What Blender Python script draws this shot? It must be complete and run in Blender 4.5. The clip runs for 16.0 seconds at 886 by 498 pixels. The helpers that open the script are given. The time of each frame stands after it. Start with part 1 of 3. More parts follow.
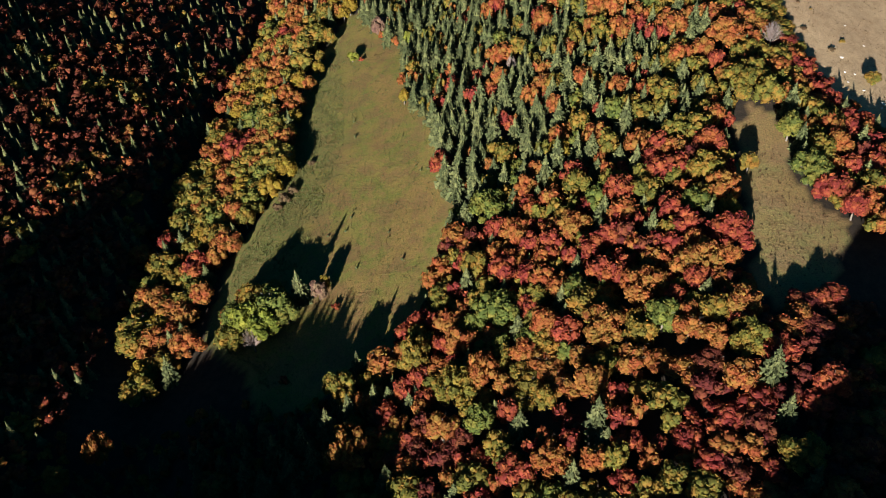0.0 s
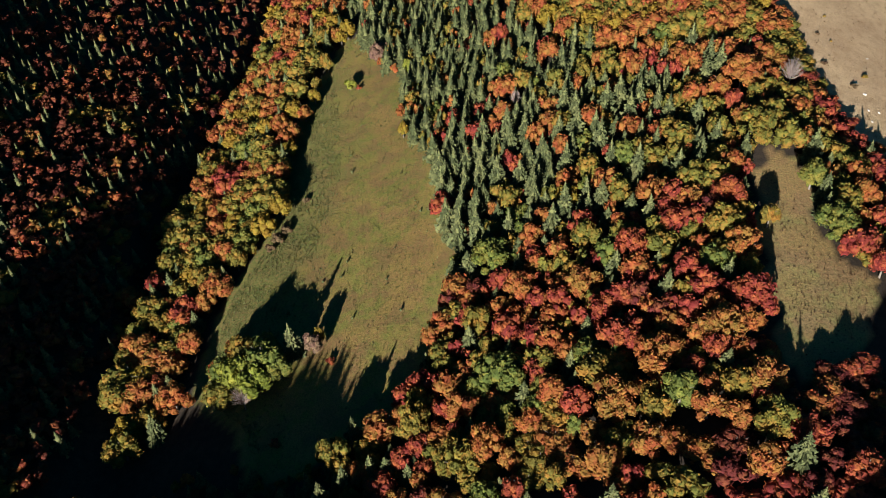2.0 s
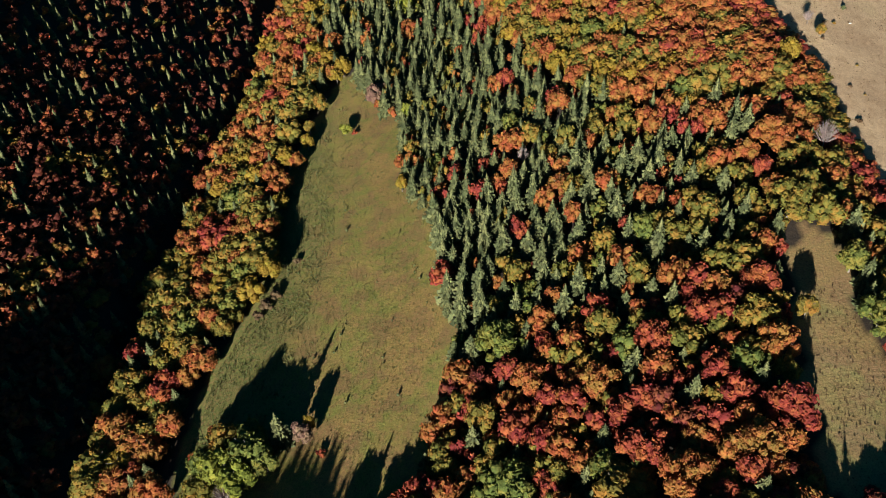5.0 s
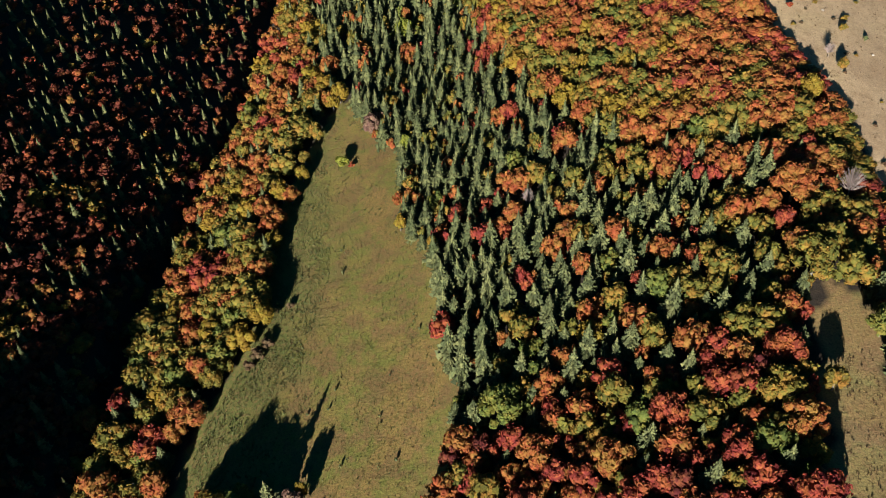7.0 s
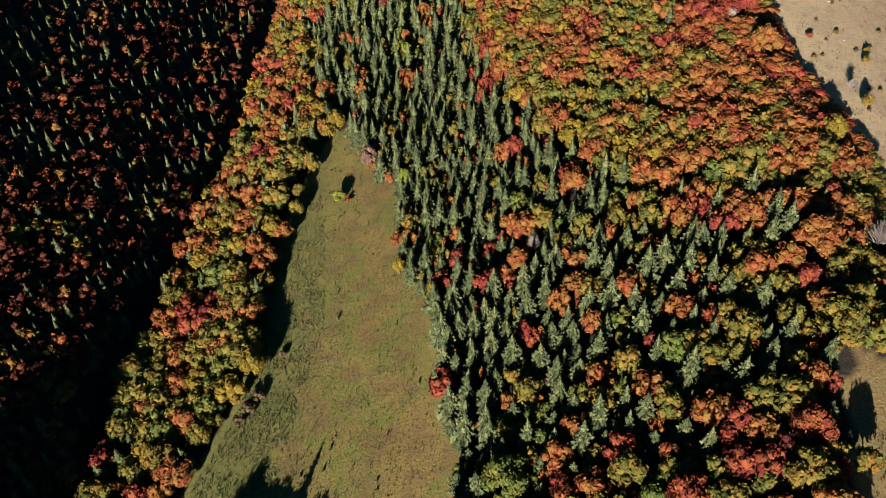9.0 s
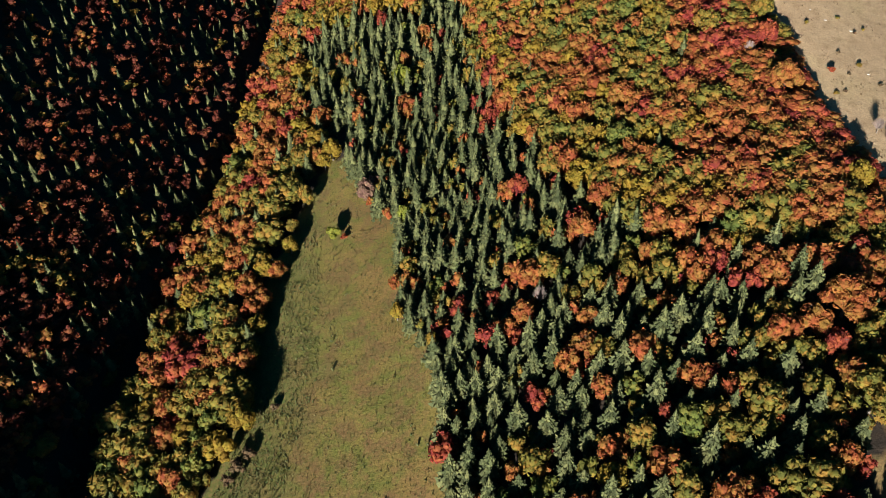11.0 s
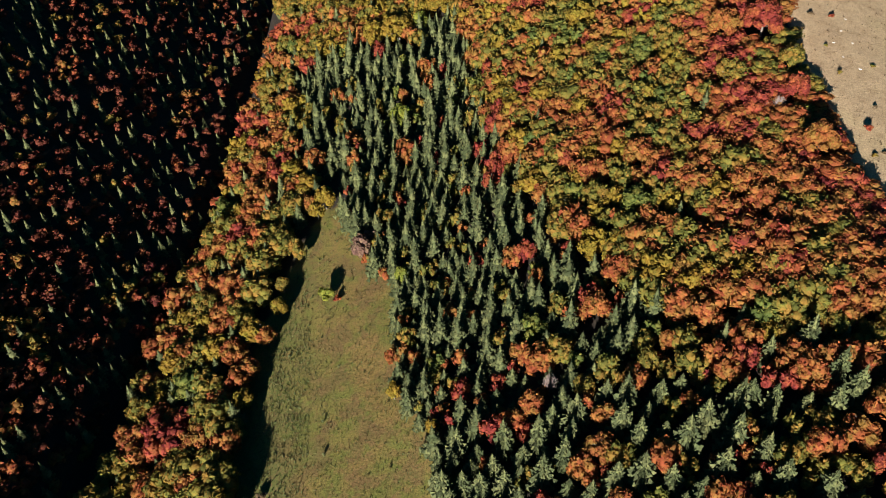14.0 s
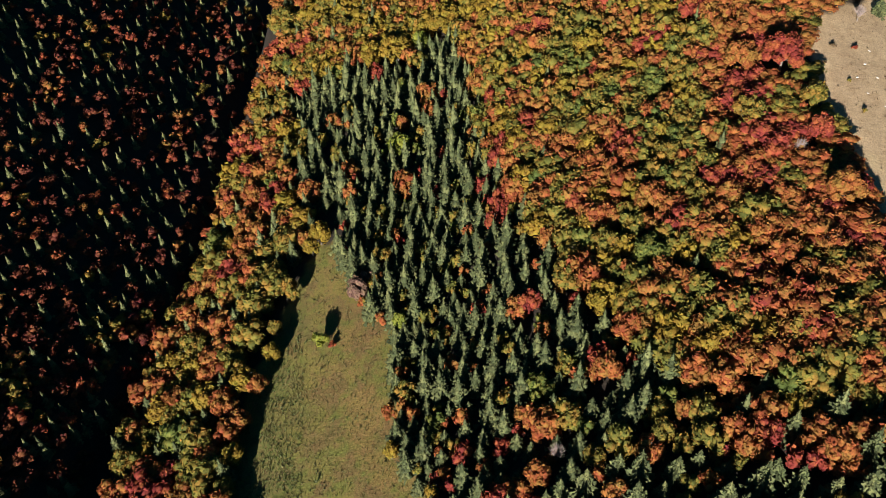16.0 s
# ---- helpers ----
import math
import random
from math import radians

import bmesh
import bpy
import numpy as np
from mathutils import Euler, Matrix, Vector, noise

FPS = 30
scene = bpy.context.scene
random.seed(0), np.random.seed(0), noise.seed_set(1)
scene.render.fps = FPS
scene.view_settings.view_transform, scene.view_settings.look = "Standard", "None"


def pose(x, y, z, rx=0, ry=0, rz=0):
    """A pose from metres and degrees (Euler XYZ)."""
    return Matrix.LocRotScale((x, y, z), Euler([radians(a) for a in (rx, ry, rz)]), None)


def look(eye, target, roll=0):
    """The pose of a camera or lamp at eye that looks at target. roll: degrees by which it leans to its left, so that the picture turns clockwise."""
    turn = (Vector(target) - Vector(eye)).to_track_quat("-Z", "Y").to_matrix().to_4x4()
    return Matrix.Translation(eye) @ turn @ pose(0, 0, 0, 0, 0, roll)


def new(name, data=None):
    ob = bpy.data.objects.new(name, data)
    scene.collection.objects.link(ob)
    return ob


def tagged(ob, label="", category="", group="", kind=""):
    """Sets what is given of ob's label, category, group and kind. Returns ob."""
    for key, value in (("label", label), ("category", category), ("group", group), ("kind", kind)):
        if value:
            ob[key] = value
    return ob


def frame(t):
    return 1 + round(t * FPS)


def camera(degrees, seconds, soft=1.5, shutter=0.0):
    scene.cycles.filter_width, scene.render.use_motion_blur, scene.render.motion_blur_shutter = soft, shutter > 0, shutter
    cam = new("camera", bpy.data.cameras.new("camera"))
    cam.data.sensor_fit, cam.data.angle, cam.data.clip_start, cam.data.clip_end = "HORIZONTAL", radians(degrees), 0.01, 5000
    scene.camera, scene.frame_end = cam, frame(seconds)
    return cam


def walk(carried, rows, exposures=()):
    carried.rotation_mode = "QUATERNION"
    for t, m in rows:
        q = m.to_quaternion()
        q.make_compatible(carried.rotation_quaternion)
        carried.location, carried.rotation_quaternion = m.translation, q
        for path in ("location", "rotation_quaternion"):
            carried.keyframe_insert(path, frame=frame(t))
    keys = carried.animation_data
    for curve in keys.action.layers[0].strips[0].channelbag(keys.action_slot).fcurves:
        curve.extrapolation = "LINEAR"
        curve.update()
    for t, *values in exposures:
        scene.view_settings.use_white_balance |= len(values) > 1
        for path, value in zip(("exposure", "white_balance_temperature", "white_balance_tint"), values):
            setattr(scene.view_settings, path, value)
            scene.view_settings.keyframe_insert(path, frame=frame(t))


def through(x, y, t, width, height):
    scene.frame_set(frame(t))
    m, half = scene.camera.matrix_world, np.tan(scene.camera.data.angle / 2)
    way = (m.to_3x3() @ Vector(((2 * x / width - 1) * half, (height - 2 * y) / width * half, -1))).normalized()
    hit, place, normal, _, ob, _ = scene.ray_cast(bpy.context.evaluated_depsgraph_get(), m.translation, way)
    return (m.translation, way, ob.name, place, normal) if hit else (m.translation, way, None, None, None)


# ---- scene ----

# ------------------------------------------------------------------ camera
cam = camera(54.0, 16.0, 0.9)
# seconds, place in metres, turn in degrees as pose() takes it; a straight, slightly climbing flight
PATH = [
    (0, -2.135, -10.559, 216.518, 47.155, 2.682, -2.485), (1, -1.492, 1.486, 217.183, 47.121, 2.718, -2.454),
    (2, -0.852, 13.504, 217.848, 47.071, 2.754, -2.423), (3, -0.213, 25.494, 218.511, 47.003, 2.790, -2.392),
    (4, 0.425, 37.457, 219.172, 46.919, 2.826, -2.361), (5, 1.061, 49.393, 219.832, 46.817, 2.862, -2.330),
    (6, 1.696, 61.301, 220.490, 46.699, 2.898, -2.299), (7, 2.330, 73.183, 221.147, 46.563, 2.934, -2.268),
    (8, 2.962, 85.036, 221.802, 46.411, 2.970, -2.237), (9, 3.592, 96.863, 222.456, 46.241, 3.006, -2.206),
    (10, 4.221, 108.662, 223.108, 46.054, 3.042, -2.175), (11, 4.849, 120.434, 223.759, 45.851, 3.078, -2.144),
    (12, 5.475, 132.178, 224.408, 45.630, 3.114, -2.113), (13, 6.099, 143.896, 225.056, 45.392, 3.150, -2.082),
    (14, 6.722, 155.586, 225.702, 45.138, 3.186, -2.051), (15, 7.344, 167.248, 226.347, 44.866, 3.222, -2.020),
    (16, 7.964, 178.883, 226.990, 44.577, 3.258, -1.989),
]
walk(cam, [(t, pose(x, y, z, rx, ry, rz)) for t, x, y, z, rx, ry, rz in PATH])

# ------------------------------------------------------------------ light
SUN_ELEVATION, SUN_FROM = 14.0, 199.2          # degrees above the horizon; compass bearing of the sun, +y is 0
scene.view_settings.exposure = 2.16
world = bpy.data.worlds.new("sky")
scene.world = world
world.use_nodes = True
wn = world.node_tree.nodes
sky = wn.new("ShaderNodeTexSky")
sky.sky_type, sky.sun_disc = "NISHITA", False
sky.sun_elevation, sky.sun_rotation = radians(SUN_ELEVATION), radians(SUN_FROM)
sky.altitude = 900
wn["Background"].inputs["Strength"].default_value = 0.018
deep = wn.new("ShaderNodeHueSaturation")
deep.inputs["Saturation"].default_value = 2.0
world.node_tree.links.new(sky.outputs[0], deep.inputs["Color"])
world.node_tree.links.new(deep.outputs[0], wn["Background"].inputs["Color"])
lamp = bpy.data.lights.new("sun", "SUN")
lamp.energy, lamp.angle, lamp.color = 5.0, radians(0.53), (1.0, 0.935, 0.85)
sun = new("sun", lamp)
b, e = radians(SUN_FROM), radians(SUN_ELEVATION)
to_sun = Vector((math.sin(b) * math.cos(e), math.cos(b) * math.cos(e), math.sin(e)))
sun.matrix_world = look(to_sun * 600, (0, 0, 0))

# ------------------------------------------------------------------ materials


def nodes_of(name):
    m = bpy.data.materials.new(name)
    m.use_nodes = True
    nt = m.node_tree
    return m, nt, nt.nodes["Principled BSDF"]


def ramp(nt, source, stops):
    r = nt.nodes.new("ShaderNodeValToRGB")
    el = r.color_ramp.elements
    while len(el) < len(stops):
        el.new(0.5)
    for k, (p, c) in zip(el, stops):
        k.position, k.color = p, (*c, 1)
    nt.links.new(source, r.inputs[0])
    return r.outputs[0]


def noise_tex(nt, scale, detail=4.0, rough=0.55, vector=None):
    n = nt.nodes.new("ShaderNodeTexNoise")
    n.inputs["Scale"].default_value, n.inputs["Detail"].default_value, n.inputs["Roughness"].default_value = scale, detail, rough
    if vector is not None:
        nt.links.new(vector, n.inputs["Vector"])
    return n.outputs["Fac"]


def blend(nt, fac, a, c, mode="MIX"):
    m = nt.nodes.new("ShaderNodeMix")
    m.data_type, m.blend_type = "RGBA", mode
    for i, v in ((0, fac), (6, a), (7, c)):
        if isinstance(v, (int, float)):
            m.inputs[i].default_value = v
        elif isinstance(v, tuple):
            m.inputs[i].default_value = (*v, 1)
        else:
            nt.links.new(v, m.inputs[i])
    return m.outputs[2]


def leaf_material(name, one, two, three, rough=0.7, through=0.46, contrast=1.15):
    """Foliage in three tints: by tree, by spray and in patches through the crown; some light passes the blades."""
    m, nt, bsdf = nodes_of(name)
    info = nt.nodes.new("ShaderNodeObjectInfo")
    geo = nt.nodes.new("ShaderNodeNewGeometry")
    pos = geo.outputs["Position"]
    tree = ramp(nt, info.outputs["Random"], [(0.0, one), (0.5, two), (1.0, three)])
    shift = nt.nodes.new("ShaderNodeMath")
    shift.operation, shift.inputs[1].default_value = "MULTIPLY_ADD", 0.22
    nt.links.new(geo.outputs["Random Per Island"], shift.inputs[0])
    nt.links.new(noise_tex(nt, 0.26, 4, 0.7, pos), shift.inputs[2])
    patch = ramp(nt, shift.outputs[0], [(0.49, one), (0.61, two), (0.73, three)])
    colour = blend(nt, 0.75, tree, patch)
    low, high = 1 - 0.30 * contrast, 1 + 0.22 * contrast
    spray = ramp(nt, geo.outputs["Random Per Island"], [(0.0, (low, low, low)), (0.55, (1, 1, 1)), (1.0, (high, high * 0.985, high * 0.95))])
    colour = blend(nt, 1.0, colour, spray, "MULTIPLY")
    leaves = noise_tex(nt, 2.4, 4, 0.8, pos)
    grain = ramp(nt, leaves, [(0.36, (0.60, 0.59, 0.58)), (0.5, (1, 1, 1)), (0.64, (1.26, 1.24, 1.18))])
    colour = blend(nt, 0.9, colour, grain, "MULTIPLY")
    nt.links.new(colour, bsdf.inputs["Base Color"])
    bsdf.inputs["Roughness"].default_value = rough
    bsdf.inputs["Specular IOR Level"].default_value = 0.14
    thin = nt.nodes.new("ShaderNodeBsdfTranslucent")
    nt.links.new(colour, thin.inputs["Color"])
    bump = nt.nodes.new("ShaderNodeBump")
    bump.inputs["Strength"].default_value, bump.inputs["Distance"].default_value = 0.7, 0.5
    nt.links.new(leaves, bump.inputs["Height"])
    nt.links.new(bump.outputs[0], bsdf.inputs["Normal"])
    mix = nt.nodes.new("ShaderNodeMixShader")
    mix.inputs[0].default_value = through
    nt.links.new(bsdf.outputs[0], mix.inputs[1])
    nt.links.new(thin.outputs[0], mix.inputs[2])
    nt.links.new(mix.outputs[0], nt.nodes["Material Output"].inputs[0])
    return m


LEAF = {
    "red": leaf_material("red_leaves", (0.154, 0.022, 0.022), (0.205, 0.040, 0.023), (0.216, 0.073, 0.023)),
    "orange": leaf_material("orange_leaves", (0.227, 0.052, 0.022), (0.232, 0.089, 0.024), (0.155, 0.102, 0.024)),
    "olive": leaf_material("olive_leaves", (0.086, 0.098, 0.021), (0.136, 0.116, 0.021), (0.196, 0.100, 0.021)),
    "green": leaf_material("green_leaves", (0.063, 0.091, 0.022), (0.093, 0.114, 0.024), (0.132, 0.117, 0.025)),
    "yellow": leaf_material("yellow_leaves", (0.176, 0.104, 0.016), (0.190, 0.130, 0.017), (0.136, 0.120, 0.018)),
    "lime": leaf_material("lime_leaves", (0.106, 0.132, 0.023), (0.132, 0.159, 0.024), (0.159, 0.159, 0.026)),
    # darker copy of the red leaves, its colour lowered for dimly lit ground
    "crimson": leaf_material("dim_red_leaves", (0.088, 0.016, 0.017), (0.112, 0.024, 0.018), (0.128, 0.044, 0.018)),
    "pale": leaf_material("bare_twigs", (0.15, 0.125, 0.12), (0.20, 0.165, 0.155), (0.17, 0.12, 0.11), 0.8, 0.05),
    "dusty": leaf_material("dusty_pink_leaves", (0.135, 0.075, 0.062), (0.165, 0.095, 0.075), (0.140, 0.100, 0.060)),
    "heath": leaf_material("heath_leaves", (0.046, 0.062, 0.020), (0.062, 0.072, 0.024), (0.082, 0.070, 0.030), 0.85, 0.1),
    "rust": leaf_material("rusty_leaves", (0.060, 0.034, 0.019), (0.072, 0.044, 0.022), (0.05, 0.038, 0.02), 0.85, 0.1),
    "grass": leaf_material("grass_blades", (0.052, 0.054, 0.018), (0.066, 0.062, 0.022), (0.075, 0.06, 0.026), 0.85, 0.15),
    "needle": leaf_material("spruce_needles", (0.034, 0.046, 0.018), (0.052, 0.063, 0.025), (0.075, 0.080, 0.032), 0.75, 0.08, 1.5),
}


def bark_material(name, dark, light):
    m, nt, bsdf = nodes_of(name)
    pos = nt.nodes.new("ShaderNodeTexCoord").outputs["Object"]
    nt.links.new(ramp(nt, noise_tex(nt, 3.0, 6, 0.7, pos), [(0.3, dark), (0.7, light)]), bsdf.inputs["Base Color"])
    bsdf.inputs["Roughness"].default_value = 0.9
    bump = nt.nodes.new("ShaderNodeBump")
    bump.inputs["Strength"].default_value = 0.6
    nt.links.new(noise_tex(nt, 8.0, 5, 0.7, pos), bump.inputs["Height"])
    nt.links.new(bump.outputs[0], bsdf.inputs["Normal"])
    return m


BARK = bark_material("grey_bark", (0.05, 0.042, 0.035), (0.13, 0.11, 0.09))
SPRUCE_BARK = bark_material("spruce_bark", (0.06, 0.05, 0.04), (0.14, 0.12, 0.10))
PALE_WOOD = bark_material("pale_wood", (0.42, 0.40, 0.36), (0.62, 0.60, 0.56))
ROCK = bark_material("limestone", (0.24, 0.22, 0.19), (0.46, 0.44, 0.40))


def ground_material():
    """Leaf litter under the woods, toned near-black to pass for shade, damp mown grass in the meadow, dry turf on the
    open hill: told apart by the cover attributes.
    """
    m, nt, bsdf = nodes_of("turf_and_litter")
    pos = nt.nodes.new("ShaderNodeNewGeometry").outputs["Position"]
    cover = nt.nodes.new("ShaderNodeVertexColor")
    cover.layer_name = "cover"
    split = nt.nodes.new("ShaderNodeSeparateColor")
    nt.links.new(cover.outputs[0], split.inputs[0])
    big, mid, fine = noise_tex(nt, 0.035, 4, 0.55, pos), noise_tex(nt, 0.35, 5, 0.65, pos), noise_tex(nt, 2.2, 4, 0.7, pos)
    # litter darkened well below its own tone, so gaps between trees read as shade
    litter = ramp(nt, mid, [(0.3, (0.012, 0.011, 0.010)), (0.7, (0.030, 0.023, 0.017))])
    grass = ramp(nt, big, [(0.42, (0.128, 0.092, 0.030)), (0.5, (0.086, 0.092, 0.022)), (0.58, (0.120, 0.098, 0.028))])
    grass = blend(nt, ramp(nt, mid, [(0.46, (0, 0, 0)), (0.62, (0.6, 0.6, 0.6))]), grass, (0.132, 0.078, 0.034))
    patch = noise_tex(nt, 0.10, 4, 0.6, pos)
    grass = blend(nt, ramp(nt, patch, [(0.5, (0, 0, 0)), (0.58, (0.6, 0.6, 0.6))]), grass, (0.100, 0.058, 0.029))
    tuft = noise_tex(nt, 0.9, 4, 0.7, pos)
    grass = blend(nt, ramp(nt, tuft, [(0.5, (0, 0, 0)), (0.64, (0.55, 0.55, 0.55))]), grass, (0.052, 0.064, 0.018))
    heath = ramp(nt, tuft, [(0.38, (0.040, 0.062, 0.017)), (0.5, (0.070, 0.082, 0.023)), (0.62, (0.118, 0.080, 0.035))])
    part_heath = nt.nodes.new("ShaderNodeMath")
    part_heath.operation, part_heath.inputs[1].default_value = "MULTIPLY", 0.8
    nt.links.new(split.outputs[2], part_heath.inputs[0])
    grass = blend(nt, part_heath.outputs[0], grass, heath)
    dry = ramp(nt, big, [(0.35, (0.225, 0.160, 0.098)), (0.55, (0.272, 0.203, 0.125)), (0.7, (0.245, 0.190, 0.108))])
    dry = blend(nt, ramp(nt, mid, [(0.45, (0, 0, 0)), (0.7, (0.6, 0.6, 0.6))]), dry, (0.160, 0.105, 0.060))
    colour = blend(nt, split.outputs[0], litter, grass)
    colour = blend(nt, split.outputs[1], colour, dry)
    speck = ramp(nt, fine, [(0.3, (0.55, 0.55, 0.55)), (0.5, (1, 1, 1)), (0.7, (1.35, 1.3, 1.2))])
    nt.links.new(blend(nt, 1.0, colour, speck, "MULTIPLY"), bsdf.inputs["Base Color"])
    bsdf.inputs["Roughness"].default_value = 0.95
    bsdf.inputs["Specular IOR Level"].default_value = 0.1
    bump = nt.nodes.new("ShaderNodeBump")
    bump.inputs["Strength"].default_value, bump.inputs["Distance"].default_value = 0.7, 0.35
    nt.links.new(noise_tex(nt, 1.1, 6, 0.7, pos), bump.inputs["Height"])
    nt.links.new(bump.outputs[0], bsdf.inputs["Normal"])
    return m


# ------------------------------------------------------------------ plan
# cross-section of the land at y = 230 (metres right, height), and how steeply each strip falls or climbs ahead
CUT_X = [-420, -300, -200, -150, -118, -100, -75, -40, -5, 15, 35, 60, 85, 110, 150, 250, 420]
CUT_Z = [168.0, 78.0, 3.6, -15.4, -31.0, -26.0, -12.5, -4.0, 5.7, 16.4, 28.5, 39.0, 45.5, 47.0, 36.2, -2.4, -32.4]
FALL_X = [-420, -200, -90, -40, 0, 50, 85, 120, 200, 420]
FALL = [0.016, 0.016, -0.029, 0.014, 0.0, 0.013, 0.028, 0.137, 0.158, 0.158]


def soft_interp(x, xs, zs, spread=9.0):
    total, weight = 0.0, 0.0
    for k in np.linspace(-2, 2, 9):
        g = math.exp(-k * k / 2)
        total, weight = total + g * np.interp(x + k * spread, xs, zs), weight + g
    return total / weight


# unseen hills added to cast shade: centre x, y, spreads, height
SHADE_HILLS = [(-222, 5, 34, 38, 44), (-156, 78, 24, 20, 5), (-118, 79, 22, 19, 29), (-86, 78, 24, 18, 28), (-48, 74, 22, 16, 20), (75, 42, 40, 18, 36)]


def land(x, y):
    """Height of the ground. Unseen hills, added behind the flight's start, keep the sun off the lower end of the ravine
    and the near right wood.
    """
    x, y = np.asarray(x, float), np.asarray(y, float)
    z = soft_interp(x, CUT_X, CUT_Z) + soft_interp(x, FALL_X, FALL) * (np.clip(y, 60, 700) - 230)
    for cx, cy, sx, sy, h in SHADE_HILLS:
        z = z + h * np.exp(-((x - cx) / sx) ** 2 - ((y - cy) / sy) ** 2)
    floor = np.interp(y, [200, 300, 345, 400, 450, 520, 640], [-126, -125, -121, -107, -103, -101, -99])
    z = z - 12 * np.exp(-((x - floor) / 6) ** 2) / (1 + np.exp((250 - y) / 12))
    z = z + 0.10 * np.sin(x * 0.21 + y * 0.05 + 1.3) * np.sin(y * 0.13 - x * 0.04) + 0.06 * np.sin(x * 0.43 + y * 0.33) * np.sin(y * 0.29 - x * 0.37)
    return z


MEADOW = [(-60, 157), (-64, 168), (-69, 182), (-79, 191), (-86, 203), (-87, 216), (-83, 245), (-72, 266), (-66, 287), (-65, 328), (-62, 348),
          (-58, 366), (-51, 386), (-43, 408), (-38, 413), (-35, 404), (-31, 384), (-26, 372), (-14, 362), (-15, 348), (-16, 325), (-12, 311),
          (-3, 292), (-1, 262), (1, 225), (4, 214), (-3, 204), (-9, 187), (-13, 176), (-21, 166), (-41, 168), (-51, 158)]
FIELD_LOW = [(86, 146), (85, 160), (86, 175), (90, 190), (93, 205), (98, 224), (104, 236), (115, 230), (113, 212), (108, 200), (112, 189), (121, 183), (117, 173), (108, 161), (97, 148)]
FIELD_HIGH = [(393, 136), (164, 218), (150, 228), (138, 247), (133, 273), (135, 303), (128, 326), (123, 359), (122, 377), (122, 417), (133, 432), (151, 444), (182, 471), (415, 583)]
RIDGE = [(-44, 414), (-56, 405), (-63, 380), (-71, 358), (-70, 340), (-66, 325), (-68, 310), (-66, 285), (-76, 268), (-86, 248), (-95, 236), (-98, 222), (-95, 203),
         (-98, 188), (-107, 181), (-117, 186), (-120, 204), (-118, 251), (-115, 303), (-113, 340), (-104, 390), (-99, 420), (-94, 450), (-91, 492), (-86, 519),
         (-82, 560), (-85, 609), (-80, 660), (-55, 660), (-60, 590), (-62, 535), (-58, 480), (-50, 430)]


def inside(poly, x, y):
    x, y = np.asarray(x, float), np.asarray(y, float)
    hit = np.zeros(x.shape, bool)
    for (x0, y0), (x1, y1) in zip(poly, poly[1:] + poly[:1]):
        cross = (y0 > y) != (y1 > y)
        hit ^= cross & (x < (x1 - x0) * (y - y0) / ((y1 - y0) or 1e-9) + x0)
    return hit


# ------------------------------------------------------------------ the land
def axis(breaks):
    out = []
    for a, c, step in breaks:
        out += list(np.arange(a, c, step))
    return np.array(out + [breaks[-1][1]])


def ground_sheet():
    xs = axis([(-2600, -500, 150), (-500, -260, 12), (-260, -100, 4), (-100, 170, 2.5), (170, 280, 6), (280, 500, 20), (500, 2600, 150)])
    ys = axis([(-1500, -200, 130), (-200, 80, 10), (80, 470, 2.5), (470, 720, 6), (720, 1000, 20), (1000, 3600, 200)])
    gx, gy = np.meshgrid(xs, ys)
    gz = land(gx, gy)
    n, m = len(xs), len(ys)
    idx = np.arange(n * m).reshape(m, n)
    faces = np.stack([idx[:-1, :-1], idx[:-1, 1:], idx[1:, 1:], idx[1:, :-1]], -1).reshape(-1, 4)
    me = bpy.data.meshes.new("ground")
    me.from_pydata(np.stack([gx, gy, gz], -1).reshape(-1, 3).tolist(), [], faces.tolist())
    wob = 2.5 * np.sin(gx * 0.37 + gy * 0.21) + 2 * np.sin(gy * 0.33 - gx * 0.15)
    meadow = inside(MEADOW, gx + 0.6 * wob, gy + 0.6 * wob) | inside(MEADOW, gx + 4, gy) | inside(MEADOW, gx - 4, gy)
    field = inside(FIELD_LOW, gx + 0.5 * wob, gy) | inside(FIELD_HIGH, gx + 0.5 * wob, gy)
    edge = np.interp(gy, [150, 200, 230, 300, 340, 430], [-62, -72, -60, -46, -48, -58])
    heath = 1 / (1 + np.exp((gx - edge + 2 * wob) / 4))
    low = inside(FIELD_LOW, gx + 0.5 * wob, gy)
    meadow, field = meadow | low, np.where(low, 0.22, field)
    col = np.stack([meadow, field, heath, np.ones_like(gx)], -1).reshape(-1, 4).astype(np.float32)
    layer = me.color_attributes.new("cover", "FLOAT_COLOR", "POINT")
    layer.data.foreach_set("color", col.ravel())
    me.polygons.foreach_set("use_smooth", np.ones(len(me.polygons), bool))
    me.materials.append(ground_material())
    me.update()
    ob = new("ground", me)
    return tagged(ob, "rolling land with green meadow, dry hill turf and leaf litter", "ground", kind="structure")


ground_sheet()


# ------------------------------------------------------------------ tree meshes
def mesh_of(name, verts, faces, material, smooth=False):
    me = bpy.data.meshes.new(name)
    me.from_pydata([tuple(v) for v in verts], [], faces)
    me.materials.append(material)
    if smooth:
        me.polygons.foreach_set("use_smooth", np.ones(len(me.polygons), bool))
    me.update()
    return me


